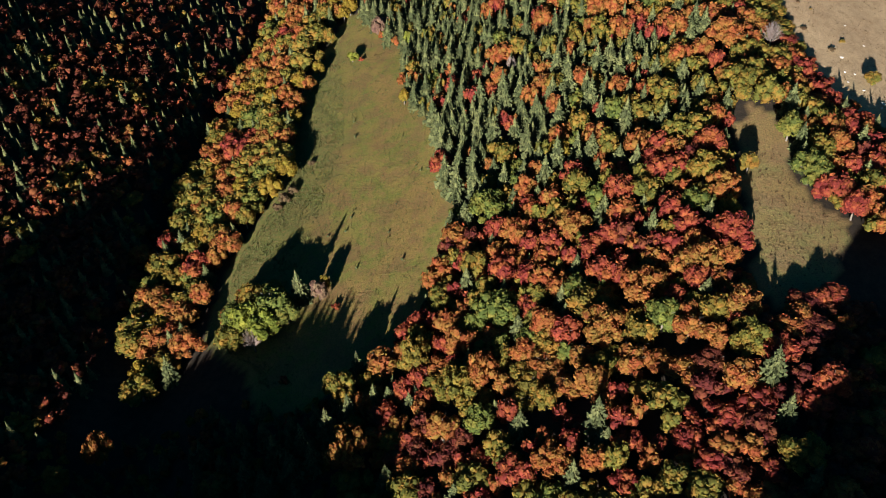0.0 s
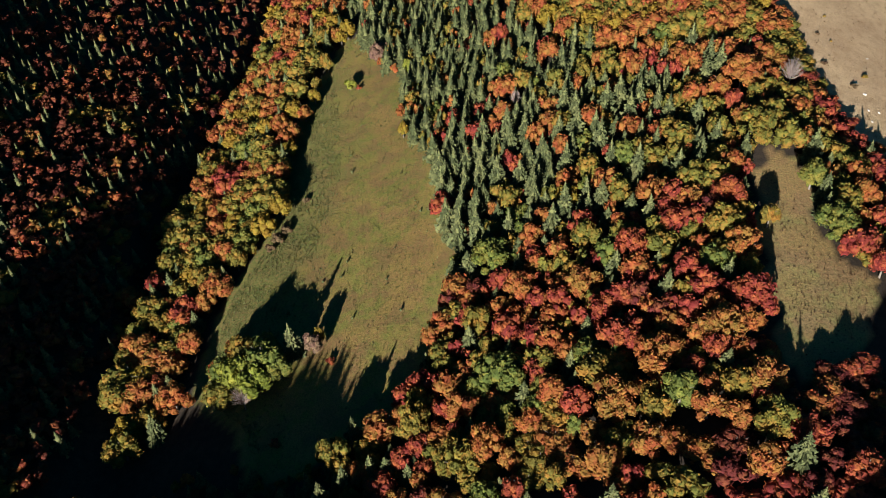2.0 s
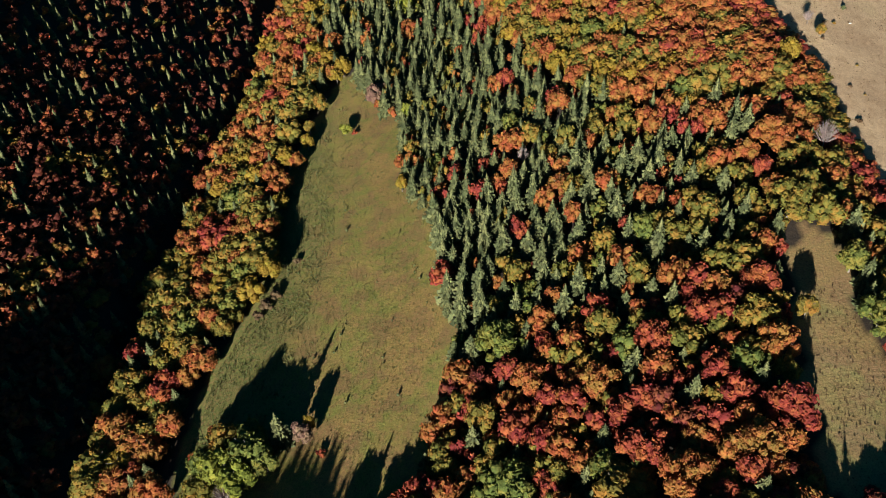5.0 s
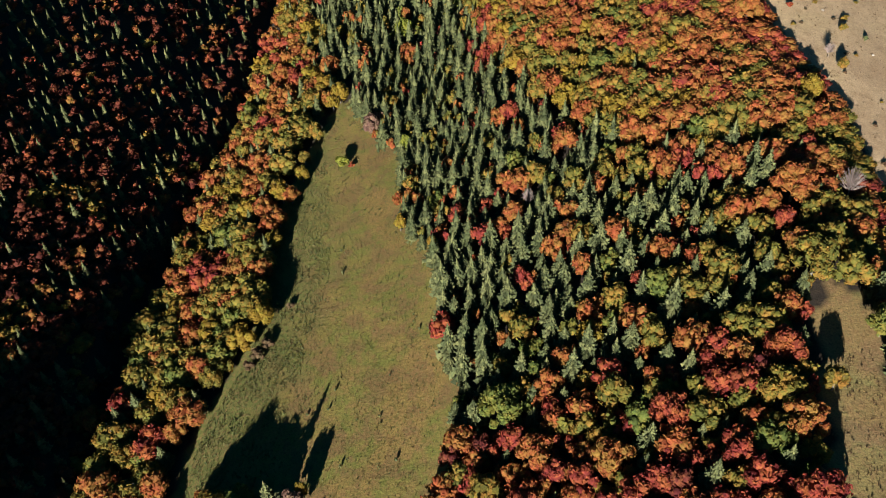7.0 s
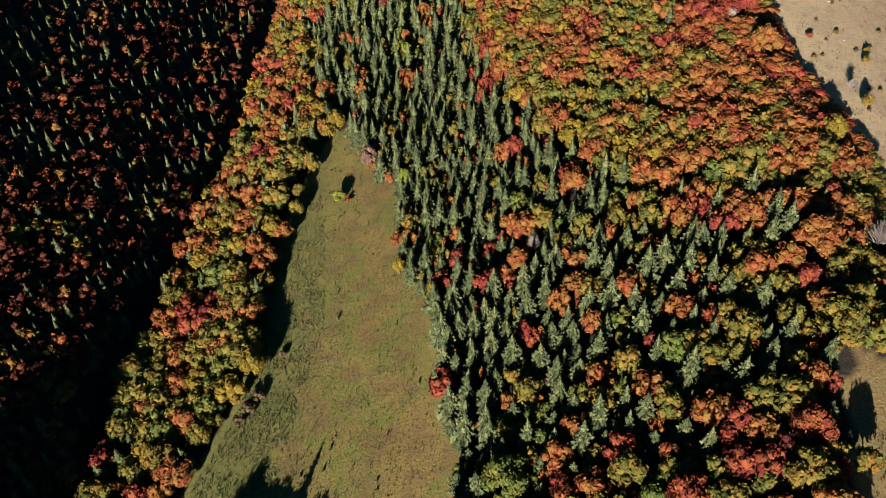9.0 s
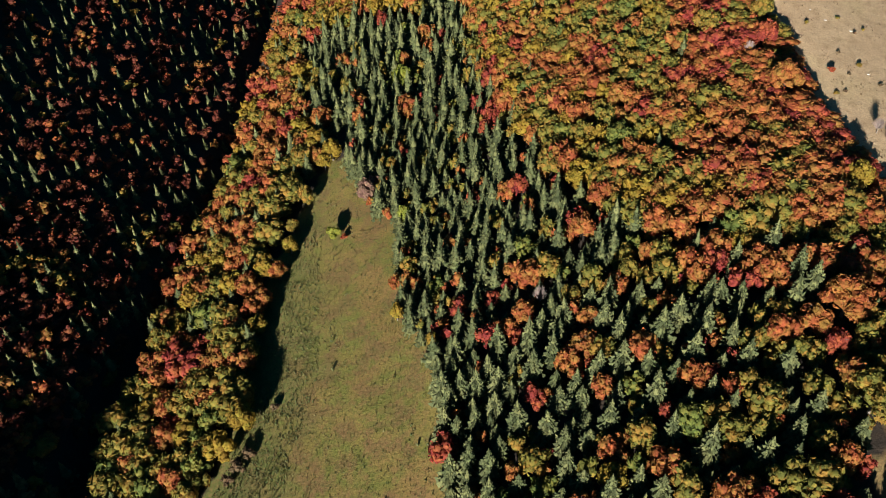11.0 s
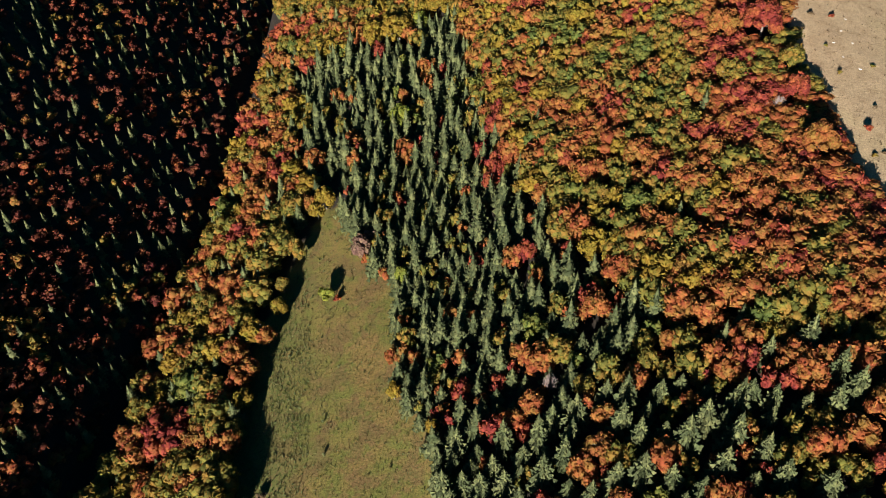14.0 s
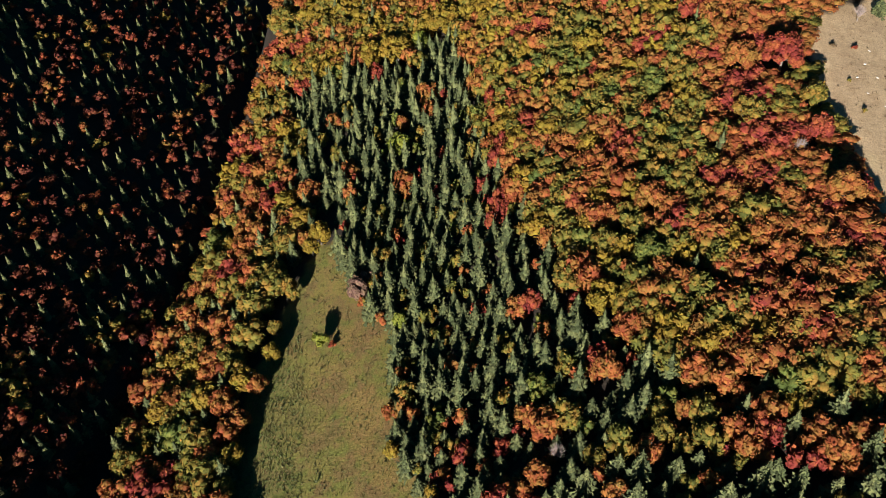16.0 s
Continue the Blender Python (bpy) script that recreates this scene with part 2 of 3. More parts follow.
def trunk_data(rng, height, r0, sides=6, rings=5, bend=0.25):
    """A tapered, slightly bent bole."""
    vs, fs = [], []
    ph = rng.uniform(0, 6.28)
    for i in range(rings + 1):
        u = i / rings
        r = r0 * (1 - 0.9 * u) * (1.35 if i == 0 else 1)
        cx, cy = bend * math.sin(u * 3 + ph) * u, bend * math.cos(u * 2.3 + ph) * u
        for k in range(sides):
            a = 2 * math.pi * k / sides
            vs.append((cx + r * math.cos(a), cy + r * math.sin(a), height * u - (0.8 if i == 0 else 0)))
    for i in range(rings):
        for k in range(sides):
            p, n = i * sides + k, i * sides + (k + 1) % sides
            fs.append((p, n, n + sides, p + sides))
    return vs, fs


def limb_data(a, c, r0, r1, sides=4):
    """A tapered limb from a to c."""
    a, c = Vector(a), Vector(c)
    side = (c - a).orthogonal().normalized()
    up = (c - a).cross(side).normalized()
    vs = []
    for p, r in ((a, r0), (c, r1)):
        for k in range(sides):
            t = 2 * math.pi * k / sides
            vs.append(tuple(p + side * (r * math.cos(t)) + up * (r * math.sin(t))))
    return vs, [(k, (k + 1) % sides, sides + (k + 1) % sides, sides + k) for k in range(sides)]


def joined(pieces):
    vs, fs = [], []
    for v, f in pieces:
        n = len(vs)
        vs += v
        fs += [tuple(i + n for i in q) for q in f]
    return vs, fs


def spruce_data(rng, height=16.0, radius=2.9, tiers=15, per=9, skirts=7):
    """Whorls of drooping boughs on a cone, each a ridge with hanging branchlets on both sides."""
    vs, fs = [], []
    for i in range(tiers):
        u = (i + rng.uniform(-0.3, 0.3)) / tiers
        z = height * (0.09 + 0.89 * u)
        r = radius * (1 - u) ** 0.95 + 0.12
        n = max(4, round(per * (0.5 + 0.5 * (1 - u))))
        turn = rng.uniform(0, 6.28)
        for k in range(n):
            a = turn + 2 * math.pi * (k + rng.uniform(-0.3, 0.3)) / n
            length = r * rng.uniform(0.66, 1.2)
            ca, sa = math.cos(a), math.sin(a)
            drop = -0.30 * length * rng.uniform(0.4, 1.6)
            wide = 0.20 * length * rng.uniform(0.7, 1.3) + 0.12
            base = len(vs)

            def put(along, across, up):
                vs.append((ca * along - sa * across, sa * along + ca * across, z + up))
            put(0.0, 0.0, 0.18 * length)
            put(0.55 * length, 0.0, 0.5 * drop + 0.10 * length)
            put(length, 0.0, drop + 0.14 * length)
            for side in (1, -1):
                for along, w in ((0.40, 0.9), (0.76, 1.0)):
                    put(along * length * rng.uniform(0.85, 1.12), side * wide * w * rng.uniform(0.7, 1.25), drop * along - 0.85 * wide * rng.uniform(0.6, 1.2))
            fs += [(base, base + 3, base + 1), (base + 1, base + 4, base + 2), (base, base + 1, base + 5), (base + 1, base + 2, base + 6)]
    # dense inner skirts of needles round the bole
    for i in range(skirts):
        u = i / skirts
        z0, z1 = height * (0.05 + 0.9 * u), height * min(1.0, 0.05 + 0.9 * (u + 1.55 / skirts))
        r = 0.70 * radius * (1 - u) ** 0.95
        turn, base = rng.uniform(0, 6.28), len(vs)
        for k in range(7):
            a = turn + 2 * math.pi * k / 7
            q = r * rng.uniform(0.7, 1.2)
            vs.append((q * math.cos(a), q * math.sin(a), z0 + rng.uniform(-0.4, 0.3)))
        vs.append((0, 0, z1))
        fs += [(base + k, base + (k + 1) % 7, base + 7) for k in range(7)]
    # leader shoot
    base = len(vs)
    vs += [(0.12, 0, height * 0.93), (-0.06, 0.1, height * 0.93), (-0.06, -0.1, height * 0.93), (0, 0, height * 1.02)]
    fs += [(base, base + 1, base + 3), (base + 1, base + 2, base + 3), (base + 2, base, base + 3)]
    return vs, fs


def ico(level):
    bm = bmesh.new()
    bmesh.ops.create_icosphere(bm, subdivisions=level, radius=1)
    bm.verts.ensure_lookup_table()
    out = [v.co.copy() for v in bm.verts], [tuple(v.index for v in f.verts) for f in bm.faces]
    bm.free()
    return out


ICO1, ICO2 = ico(1), ico(2)     # 20 and 80 faces


def crown_data(rng, radius=4.2, height=9.0, base=1.4, lobes=12, sprays=300, blade=0.62, droop=0.45, knob=(0.30, 0.50), loose=0.6):
    """A broadleaf crown: uneven boughs of foliage round the bole, each a knobbly core under small folded leaf clumps."""
    middle = base + 0.45 * height
    boughs = [(Vector((0, 0, 0.05)), 0.6)]
    for k in range(lobes):
        w = 1 - (1 + droop) * (k + rng.uniform(0.1, 0.9)) / lobes
        a = 2.39996 * k + rng.uniform(-0.7, 0.7)
        flat = math.sqrt(max(0.0, 1 - w * w))
        boughs.append((Vector((flat * math.cos(a), flat * math.sin(a), w)) * rng.uniform(0.80, 1.0), rng.uniform(*knob)))
        boughs[-1][0].length = (1.04 - boughs[-1][1]) * rng.uniform(0.82, 1.05)

    def jitter(k):
        return Vector((rng.uniform(-k, k), rng.uniform(-k, k), rng.uniform(-k, k)))

    def place(p):
        return Vector((p.x * radius, p.y * radius, middle + p.z * 0.5 * height))
    vs, fs = [], []
    for c, r in boughs:
        n = len(vs)
        vs += [tuple(place(c + v * (r * rng.uniform(0.78, 1.02)))) for v in ICO1[0]]
        fs += [tuple(i + n for i in q) for q in ICO1[1]]
    weight = [r * r for c, r in boughs]
    for c, r in boughs:
        out_c = c.normalized() if c.length > 0.1 else Vector((0, 0, 1))
        for i in range(round(sprays * r * r / sum(weight))):
            d = (jitter(1.0) + out_c * 0.55).normalized()
            q = place(c + d * (r * rng.uniform(0.90, 1.10)))
            facing = (Vector((d.x, d.y, 0.3 * d.z)) + jitter(loose)).normalized()
            t1 = facing.cross(jitter(1.0))
            if t1.length < 0.05:
                continue
            t1.normalize()
            t2 = facing.cross(t1)
            k = blade * rng.uniform(0.55, 1.45)
            n = len(vs)
            vs += [tuple(q - t1 * k * rng.uniform(0.6, 1.1)), tuple(q + t2 * k * rng.uniform(0.4, 0.8) - facing * k * 0.25),
                   tuple(q + t1 * k * rng.uniform(0.6, 1.1)), tuple(q - t2 * k * rng.uniform(0.4, 0.8) - facing * k * 0.25)]
            fs += [(n, n + 1, n + 2), (n, n + 2, n + 3)]
    return vs, fs


def twig_data(rng, radius, height, base, count=150):
    """A leafless crown: a fan of fine rising twigs."""
    out = []
    for i in range(count):
        a, u = rng.uniform(0, 6.28), rng.uniform(0.15, 1.0)
        foot = Vector((0, 0, base * 0.6 + rng.uniform(0, 0.5) * height))
        tip = Vector((radius * u * math.cos(a), radius * u * math.sin(a), base + height * (1.05 - 0.55 * u * u) * rng.uniform(0.8, 1.05)))
        out.append(limb_data(foot.lerp(tip, 0.25), tip, 0.09, 0.02, 3))
    return joined(out)


def tree_kind(rng, kind):
    """Shared meshes of one variant: (trunk, crown)."""
    if kind == "spruce":
        t = trunk_data(rng, 15.6, 0.24, 6, 5, 0.05)
        c = spruce_data(rng, radius=rng.uniform(4.1, 4.9), tiers=19, per=11)
        return mesh_of("trunk", *t, SPRUCE_BARK, True), mesh_of("crown", *c, LEAF["needle"])
    if kind == "twigs":
        t = trunk_data(rng, 7.5, 0.22)
        return mesh_of("trunk", *t, BARK, True), mesh_of("crown", *twig_data(rng, 3.6, 6.5, 3.5), LEAF["pale"])
    if kind == "bush":
        t = joined([limb_data((0, 0, -0.4), (rng.uniform(-0.6, 0.6), rng.uniform(-0.6, 0.6), 1.4), 0.07, 0.03) for _ in range(5)])
        c = crown_data(rng, 1.5, 2.4, 0.05, 5, 110, 0.28, 0.2)
        return mesh_of("stems", *t, BARK), mesh_of("crown", *c, LEAF["olive"])
    if kind == "broad":
        pieces = [trunk_data(rng, 11.0, 0.42)]
        for k in range(8):
            a = k * 0.79 + rng.uniform(-0.3, 0.3)
            z = rng.uniform(3.6, 7.5)
            pieces.append(limb_data((0, 0, z), (4.2 * math.cos(a), 4.2 * math.sin(a), z + rng.uniform(1.5, 3.5)), 0.18, 0.05))
        return mesh_of("trunk", *joined(pieces), BARK), mesh_of("crown", *crown_data(rng, 6.6, 11.5, 1.8, 20, 1000, 0.54, 0.45, (0.20, 0.38)), LEAF["olive"])
    height = rng.uniform(8.5, 10.5)
    pieces = [trunk_data(rng, 9.5, 0.30)]
    for k in range(6):
        a = k * 1.05 + rng.uniform(-0.3, 0.3)
        z = rng.uniform(3.6, 6.5)
        pieces.append(limb_data((0, 0, z), (2.6 * math.cos(a), 2.6 * math.sin(a), z + rng.uniform(1.5, 3.0)), 0.13, 0.04))
    return mesh_of("trunk", *joined(pieces), BARK), mesh_of("crown", *crown_data(rng, 4.2, height, 1.4, rng.randint(11, 16), 480, 0.50), LEAF["olive"])


rng = random.Random(11)
KINDS = {k: [tree_kind(rng, k) for _ in range(n)] for k, n in (("spruce", 7), ("beech", 9), ("broad", 5), ("twigs", 2), ("bush", 4))}

WORDS = {
    "red": "beech with deep red autumn leaves", "crimson": "beech with red autumn leaves toned darker for shade", "orange": "beech with orange autumn leaves", "olive": "beech turning olive and gold",
    "green": "broad beech with still green leaves", "yellow": "tree with golden yellow autumn leaves", "lime": "tree with bright yellow-green leaves", "dusty": "thinning tree with dusty pink-brown leaves",
    "pale": "leafless tree with pale pinkish twigs", "needle": "grey-green spruce with drooping boughs",
}


def plant(kind, colour, x, y, width=1.0, tall=1.0, place="in the mixed wood", group=""):
    """One tree: an Empty at its foot, the trunk and the crown under it."""
    trunk, crown = rng.choice(KINDS[kind])
    name = {"spruce": "spruce_tree", "beech": "beech_tree", "broad": "beech_tree", "twigs": "bare_tree", "bush": "bush"}[kind]
    root = new(name)
    root.empty_display_size = 0.5
    root.matrix_basis = Matrix.LocRotScale((x, y, float(land(x, y)) - 0.1), Euler((rng.uniform(-0.03, 0.03), rng.uniform(-0.03, 0.03), rng.uniform(0, 6.28))),
                                           (width, width, tall))
    words = WORDS[colour] if kind != "bush" else {"needle": "low dark juniper bush", "red": "low reddish-brown shrub", "rust": "low rusty-brown shrub"}.get(colour, "low yellow-green bush")
    tagged(root, words + " " + place, "bush" if kind == "bush" else "tree", group or ("spruces" if kind == "spruce" else "bushes" if kind == "bush" else "broadleaf trees"))
    for n, me in (("stems" if kind == "bush" else "trunk", trunk), ("crown", crown)):
        ob = new(n, me)
        ob.parent = root
        if n == "crown" and kind in ("beech", "broad", "bush"):
            ob.material_slots[0].link = "OBJECT"
            ob.material_slots[0].material = LEAF[colour]
    return root


# ------------------------------------------------------------------ single trees that stand out: x, y, crown radius
taken = {}


def free(x, y, r):
    i, j = int(x // 8), int(y // 8)
    return all((x - a) ** 2 + (y - c) ** 2 > (r + s) ** 2 for u in (-1, 0, 1) for v in (-1, 0, 1) for a, c, s in taken.get((i + u, j + v), ()))


def claim(x, y, r):
    taken.setdefault((int(x // 8), int(y // 8)), []).append((x, y, r))


SINGLE = {
    "red": [(55, 199, 6.3), (80, 170, 7.0), (67, 185, 5.2), (81, 130, 6.2), (90, 118, 5.0), (122, 184, 4.4), (84, 210, 6.2), (21, 389, 3.7), (113, 408, 7.0), (-63, 447, 4.8)],
    "orange": [(22, 200, 6.2), (39, 191, 6.0), (40, 149, 7.0), (71, 163, 6.2), (69, 123, 4.6), (-33, 135, 7.6), (7, 149, 5.6), (-73, 132, 5.4), (-119, 158, 5.8),
               (32, 111, 4.2), (22, 114, 5.6), (35, 132, 5.3), (46, 135, 5.3), (-96, 199, 6.8), (-95, 225, 5.0), (-128, 259, 6.2), (-80, 314, 6.4), (-76, 214, 3.2), (104, 266, 7.6),
               (120, 188, 6.6), (125, 210, 5.9), (64, 341, 4.7), (69, 319, 4.5), (97, 328, 5.0), (68, 369, 7.0), (-71, 346, 6.0), (-74, 430, 6.6), (53, 158, 7.4)],
    "olive": [(8, 194, 5.4), (74, 133, 6.0), (77, 100, 6.2), (-37, 159, 5.6), (-27, 160, 4.4), (-13, 163, 5.8), (-1, 146, 6.6), (-129, 147, 5.0), (-109, 240, 6.4),
              (-94, 257, 6.8), (-106, 335, 6.6), (101, 238, 7.2), (80, 199, 6.6), (94, 201, 3.4), (52, 358, 6.4), (73, 331, 5.4), (117, 389, 4.5), (-89, 377, 6.8), (-78, 514, 7.2), (-72, 549, 7), (42, 359, 5.1)],
    "green": [(15, 218, 8.0), (56, 146, 5.4), (5, 134, 4.8), (-72, 203, 6.2), (-64, 210, 5.2), (112, 217, 4.8), (112, 197, 6.6), (63, 349, 7.0)],
    "yellow": [(-112, 191, 5.6), (-66, 285, 5.2), (-69, 352, 6.6), (40, 232, 4.0), (-23, 520, 8), (10, 525, 9), (84, 293, 3.0), (-65, 353, 5.0), (-15, 315, 2.6), (-3, 299, 2.2)],
    "lime": [(-13, 452, 5.2), (-12, 362, 2.8)],
}
MORE = {
    "orange": [(39, 232, 3.6), (32, 228, 3.3), (74, 211, 5.1), (83, 190, 5.8), (44, 242, 2.7), (25, 293, 3.9), (40, 273, 4.6), (51, 290, 4.1),
        (68, 343, 4.4), (37, 370, 4.3), (69, 221, 2.9), (17, 243, 2.9), (53, 211, 3.1), (95, 262, 4.9), (99, 245, 4.1), (-11, 466, 3.3), (-92, 380, 4.3), (-75, 420, 6.7), (-74, 449, 7.1), (-49, 439, 5.4), (-49, 414, 3.8), (-94, 409, 4.5), (31, 405, 3.8), (37, 372, 3.2), (92, 344, 6.5), (87, 361, 5.1), (114, 352, 5.7), (46, 409, 5.8), (103, 413, 6.6), (106, 335, 4.5), (61, 298, 3.1), (31, 337, 2.6), (42, 282, 3.6)],
    "olive": [(43, 209, 5.3), (61, 367, 7.2), (16, 232, 3.4), (37, 217, 2.9), (-52, 388, 2.8), (-74, 545, 9.5), (-75, 592, 10.7), (-81, 377, 7.1),
        (-58, 401, 3.4), (-89, 401, 4.4), (79, 365, 5.8), (99, 389, 6.2), (74, 385, 6.1), (85, 422, 6.7), (74, 308, 3.2), (55, 294, 3.4), (39, 293, 3.1)],
    "red": [(24, 264, 3.0), (55, 199, 3.8), (99, 231, 4.6), (23, 393, 3.7), (56, 245, 2.7), (98, 255, 3.9), (-60, 445, 4.2), (102, 372, 5.2),
        (115, 376, 4.3), (59, 398, 3.0), (52, 317, 2.1)],
    "yellow": [(49, 338, 6.7), (123, 310, 4.2), (-43, 413, 4.7), (-30, 519, 6.9), (-13, 519, 8.9), (62, 454, 7.3)],
    "green": [(68, 339, 6.3), (-79, 507, 5.9), (-67, 540, 5.1), (43, 357, 3.0)],
    "lime": [(-2, 521, 4.7)],
}
for colour, spots in (*SINGLE.items(), *MORE.items()):
    for x, y, r in spots:
        if not free(x, y, 0.45 * r):
            continue
        where = "beside the open meadow" if -95 < x < 8 else "in the mixed wood"
        if r > 5.4:
            plant("broad", colour, x, y, r / 6.8, (0.55 + 0.06 * r) * (0.65 if x > 76 and y < 162 else 1.35 if x < 12 and y < 168 else 1), where)
        else:
            plant("beech", colour, x, y, r / 4.3, max(0.5, 0.45 + 0.12 * r), where)
        claim(x, y, 0.75 * r)
claim(-26, 381, 4)
# the leafy clump on the meadow and the bank's edge
for x, y, r, tall, colour in [(-76, 201, 4.8, 0.95, "green"), (-66, 194, 4.6, 0.85, "lime"), (-63, 202, 5.2, 1.0, "green"), (-71, 207, 4.6, 0.95, "olive"), (-58, 199, 3.6, 0.7, "green"), (-78, 193, 4.0, 0.7, "olive"),
                              (-72, 199, 5.0, 0.9, "lime"), (-67, 314, 4.2, 0.8, "olive"), (-66, 326, 4.0, 0.8, "yellow"), (-65, 338, 4.2, 0.85, "orange"), (-61, 351, 4.0, 0.8, "orange"), (-57, 363, 3.6, 0.75, "yellow"), (-57, 374, 3.0, 0.7, "olive"), (-53, 392, 3.2, 0.8, "olive"), (-46, 408, 3.6, 0.9, "yellow"), (-82, 262, 4.4, 1.05, "olive"), (-92, 244, 4.4, 1.1, "orange")]:
    if y < 210:
        r, tall = 1.4 * r, 1.42 * tall
    plant("beech", colour, x, y, r / 4.3, tall, "beside the open meadow")
    claim(x, y, 0.6 * r)
for x, y, h in [(-60, 148, 14), (-52, 150, 12), (-44, 152, 13), (-38, 158, 11), (-68, 151, 12), (-56, 140, 16), (-47, 142, 17), (-64, 134, 16), (-72, 138, 15), (-80, 146, 14), (-40, 146, 17), (-33, 150, 16), (-50, 134, 16), (-26, 152, 15), (-58, 130, 16), (-44, 136, 15)]:
    plant("spruce", "needle", x, y, h / 16, h / 16, "in the shaded gully")
    claim(x, y, 1.5)
for x, y, r in [(-69, 189, 4.2), (121, 266, 4.4), (108, 371, 2.4)]:
    plant("twigs", "pale", x, y, r / 3.6, 0.35 + 0.18 * r, "at the wood's edge")
    claim(x, y, 0.6 * r)
for x, y, h in [(-54, 208, 16.5), (-60, 204, 9)]:
    plant("spruce", "needle", x, y, h / 16, h / 16, "among green trees")
    claim(x, y, 1.5)


# ------------------------------------------------------------------ woods
def mix_of(x, y):
    """Share of spruces, and the weights of the leaf colours, over the wood right of the meadow."""
    colours = {"red": 0.15, "orange": 0.37, "olive": 0.40, "green": 0.08}
    fringe = np.interp(x, [14, 24, 40, 56, 75, 110], [520, 415, 350, 318, 300, 296])      # where the spruces give way to beeches
    if y < 212:
        share, colours = 0.18, {"crimson": 0.07, "red": 0.32, "orange": 0.36, "olive": 0.21, "green": 0.04}
        if x > 55 and y < 150:
            colours = {"crimson": 0.30, "red": 0.40, "orange": 0.22, "olive": 0.08}
    elif x < 14 and y < 515:
        share = 0.93
    elif y < fringe:
        share = np.interp(x, [14, 34, 60, 82, 100], [0.90, 0.80, 0.74, 0.60, 0.25])
        if x > 72:
            colours = {"red": 0.20, "orange": 0.44, "olive": 0.36}
    elif y < 500:
        share = 0.06
        colours = {"red": 0.05, "orange": 0.36, "yellow": 0.16, "olive": 0.38, "green": 0.05}
        if x > 88:
            colours = {"red": 0.20, "orange": 0.55, "olive": 0.25}
    else:
        share = 0.12
        colours = {"red": 0.03, "orange": 0.27, "olive": 0.42, "yellow": 0.28}
    return share, colours


def pick(colours, x, y):
    """Neighbours tend to the same colour."""
    v = 1.2 * noise.noise(Vector((x * 0.045, y * 0.045, 3.1))) + rng.uniform(-0.7, 0.7)
    u = 0.5 * (1 + math.erf(v / 0.68)) * sum(colours.values())
    for c, w in colours.items():
        u -= w
        if u < 0:
            return c
    return c


far = []       # trees past those that are told apart singly: kind, colour, x, y, width, height
RIGHT_WOOD, LEFT_WOOD = (-62, 70, 165, 640), (-330, 100, -78, 660)


def scatter(box, tries, accept):
    x0, y0, x1, y1 = box
    for _ in range(tries):
        x, y = rng.uniform(x0, x1), rng.uniform(y0, y1)
        if x < -95 - 0.40 * y or x > 62 + 0.43 * y:
            continue
        got = accept(x, y)
        if got is None:
            continue
        kind, colour, r, tall, apart, near, place = got
        if not free(x, y, apart):
            continue
        claim(x, y, apart)
        if near:
            plant(kind, colour, x, y, r, tall, place)
        else:
            far.append((kind, colour, x, y, r, tall))


def one(poly, x, y):
    hit, (x0, y0) = False, poly[-1]
    for x1, y1 in poly:
        if (y0 > y) != (y1 > y) and x < (x1 - x0) * (y - y0) / (y1 - y0) + x0:
            hit = not hit
        x0, y0 = x1, y1
    return hit


def right_wood(x, y):
    if one(MEADOW, x, y) or one(FIELD_LOW, x - 1, y) or one(FIELD_LOW, x + 5, y + 2) or one(FIELD_HIGH, x + 2, y) or one(RIDGE, x, y):
        return None
    if y > 425 and x < -62 or x < -36 and y < 430:
        return None
    # kept bare beside the low field: its near-black litter stands in for shade
    if x > 140 and y < 180 or x > 103 and 148 < y < 179:
        return None
    share, colours = mix_of(x, y)
    edge = 0.4 if one(FIELD_HIGH, x + 8, y) else 0.6 if one(FIELD_HIGH, x + 18, y) else 0.8 if one(FIELD_HIGH, x + 30, y) else 1
    if edge < 1 or x > 78 and y < 165:
        share = 0.0
    if rng.random() < share:
        h = rng.uniform(0.66, 1.06) if rng.random() < 0.78 else rng.uniform(0.42, 0.62)
        return "spruce", "needle", h ** 0.6 * rng.uniform(0.88, 1.1), h, (1.7 if x < 14 else 1.95) + 0.85 * h, 100 < y < 290, "in a dense stand"
    closed = y > np.interp(x, [14, 24, 40, 56, 75, 110], [520, 415, 350, 318, 300, 296])
    if closed:
        r = rng.uniform(1.0, 1.75)
        return "beech", pick(colours, x, y), r, (0.92 + 0.12 * r + rng.uniform(-0.05, 0.05)) * edge, 1.4 * r, False, ""
    r = rng.uniform(0.7, 1.4)
    tall = 0.58 + 0.36 * r + rng.uniform(-0.06, 0.1)
    tall *= 0.6 if x > 78 and y < 162 or x > 52 and y < 136 else edge
    if y < 165:
        tall *= rng.uniform(0.66, 1.1)
    return "beech", pick(colours, x, y), r, tall, (2.0 if y > 150 else 2.35 if y > 136 or x < 50 else 2.5) * r, 128 < y < 170, "in the mixed wood"


def ridge_wood(x, y):
    if not one(RIDGE, x, y):
        return None
    near = y < 262
    if rng.random() < 0.30:
        h = rng.uniform(0.6, 0.95)
        return "spruce", "needle", h ** 0.6, h, 2.6, near, "on the bank beside the meadow"
    r = rng.uniform(1.0, 1.9)
    return "beech", pick({"red": 0.07, "orange": 0.36, "yellow": 0.12, "olive": 0.40, "green": 0.05}, x, y), r, 0.55 + 0.34 * r, 1.75 * r, near, "on the bank beside the meadow"


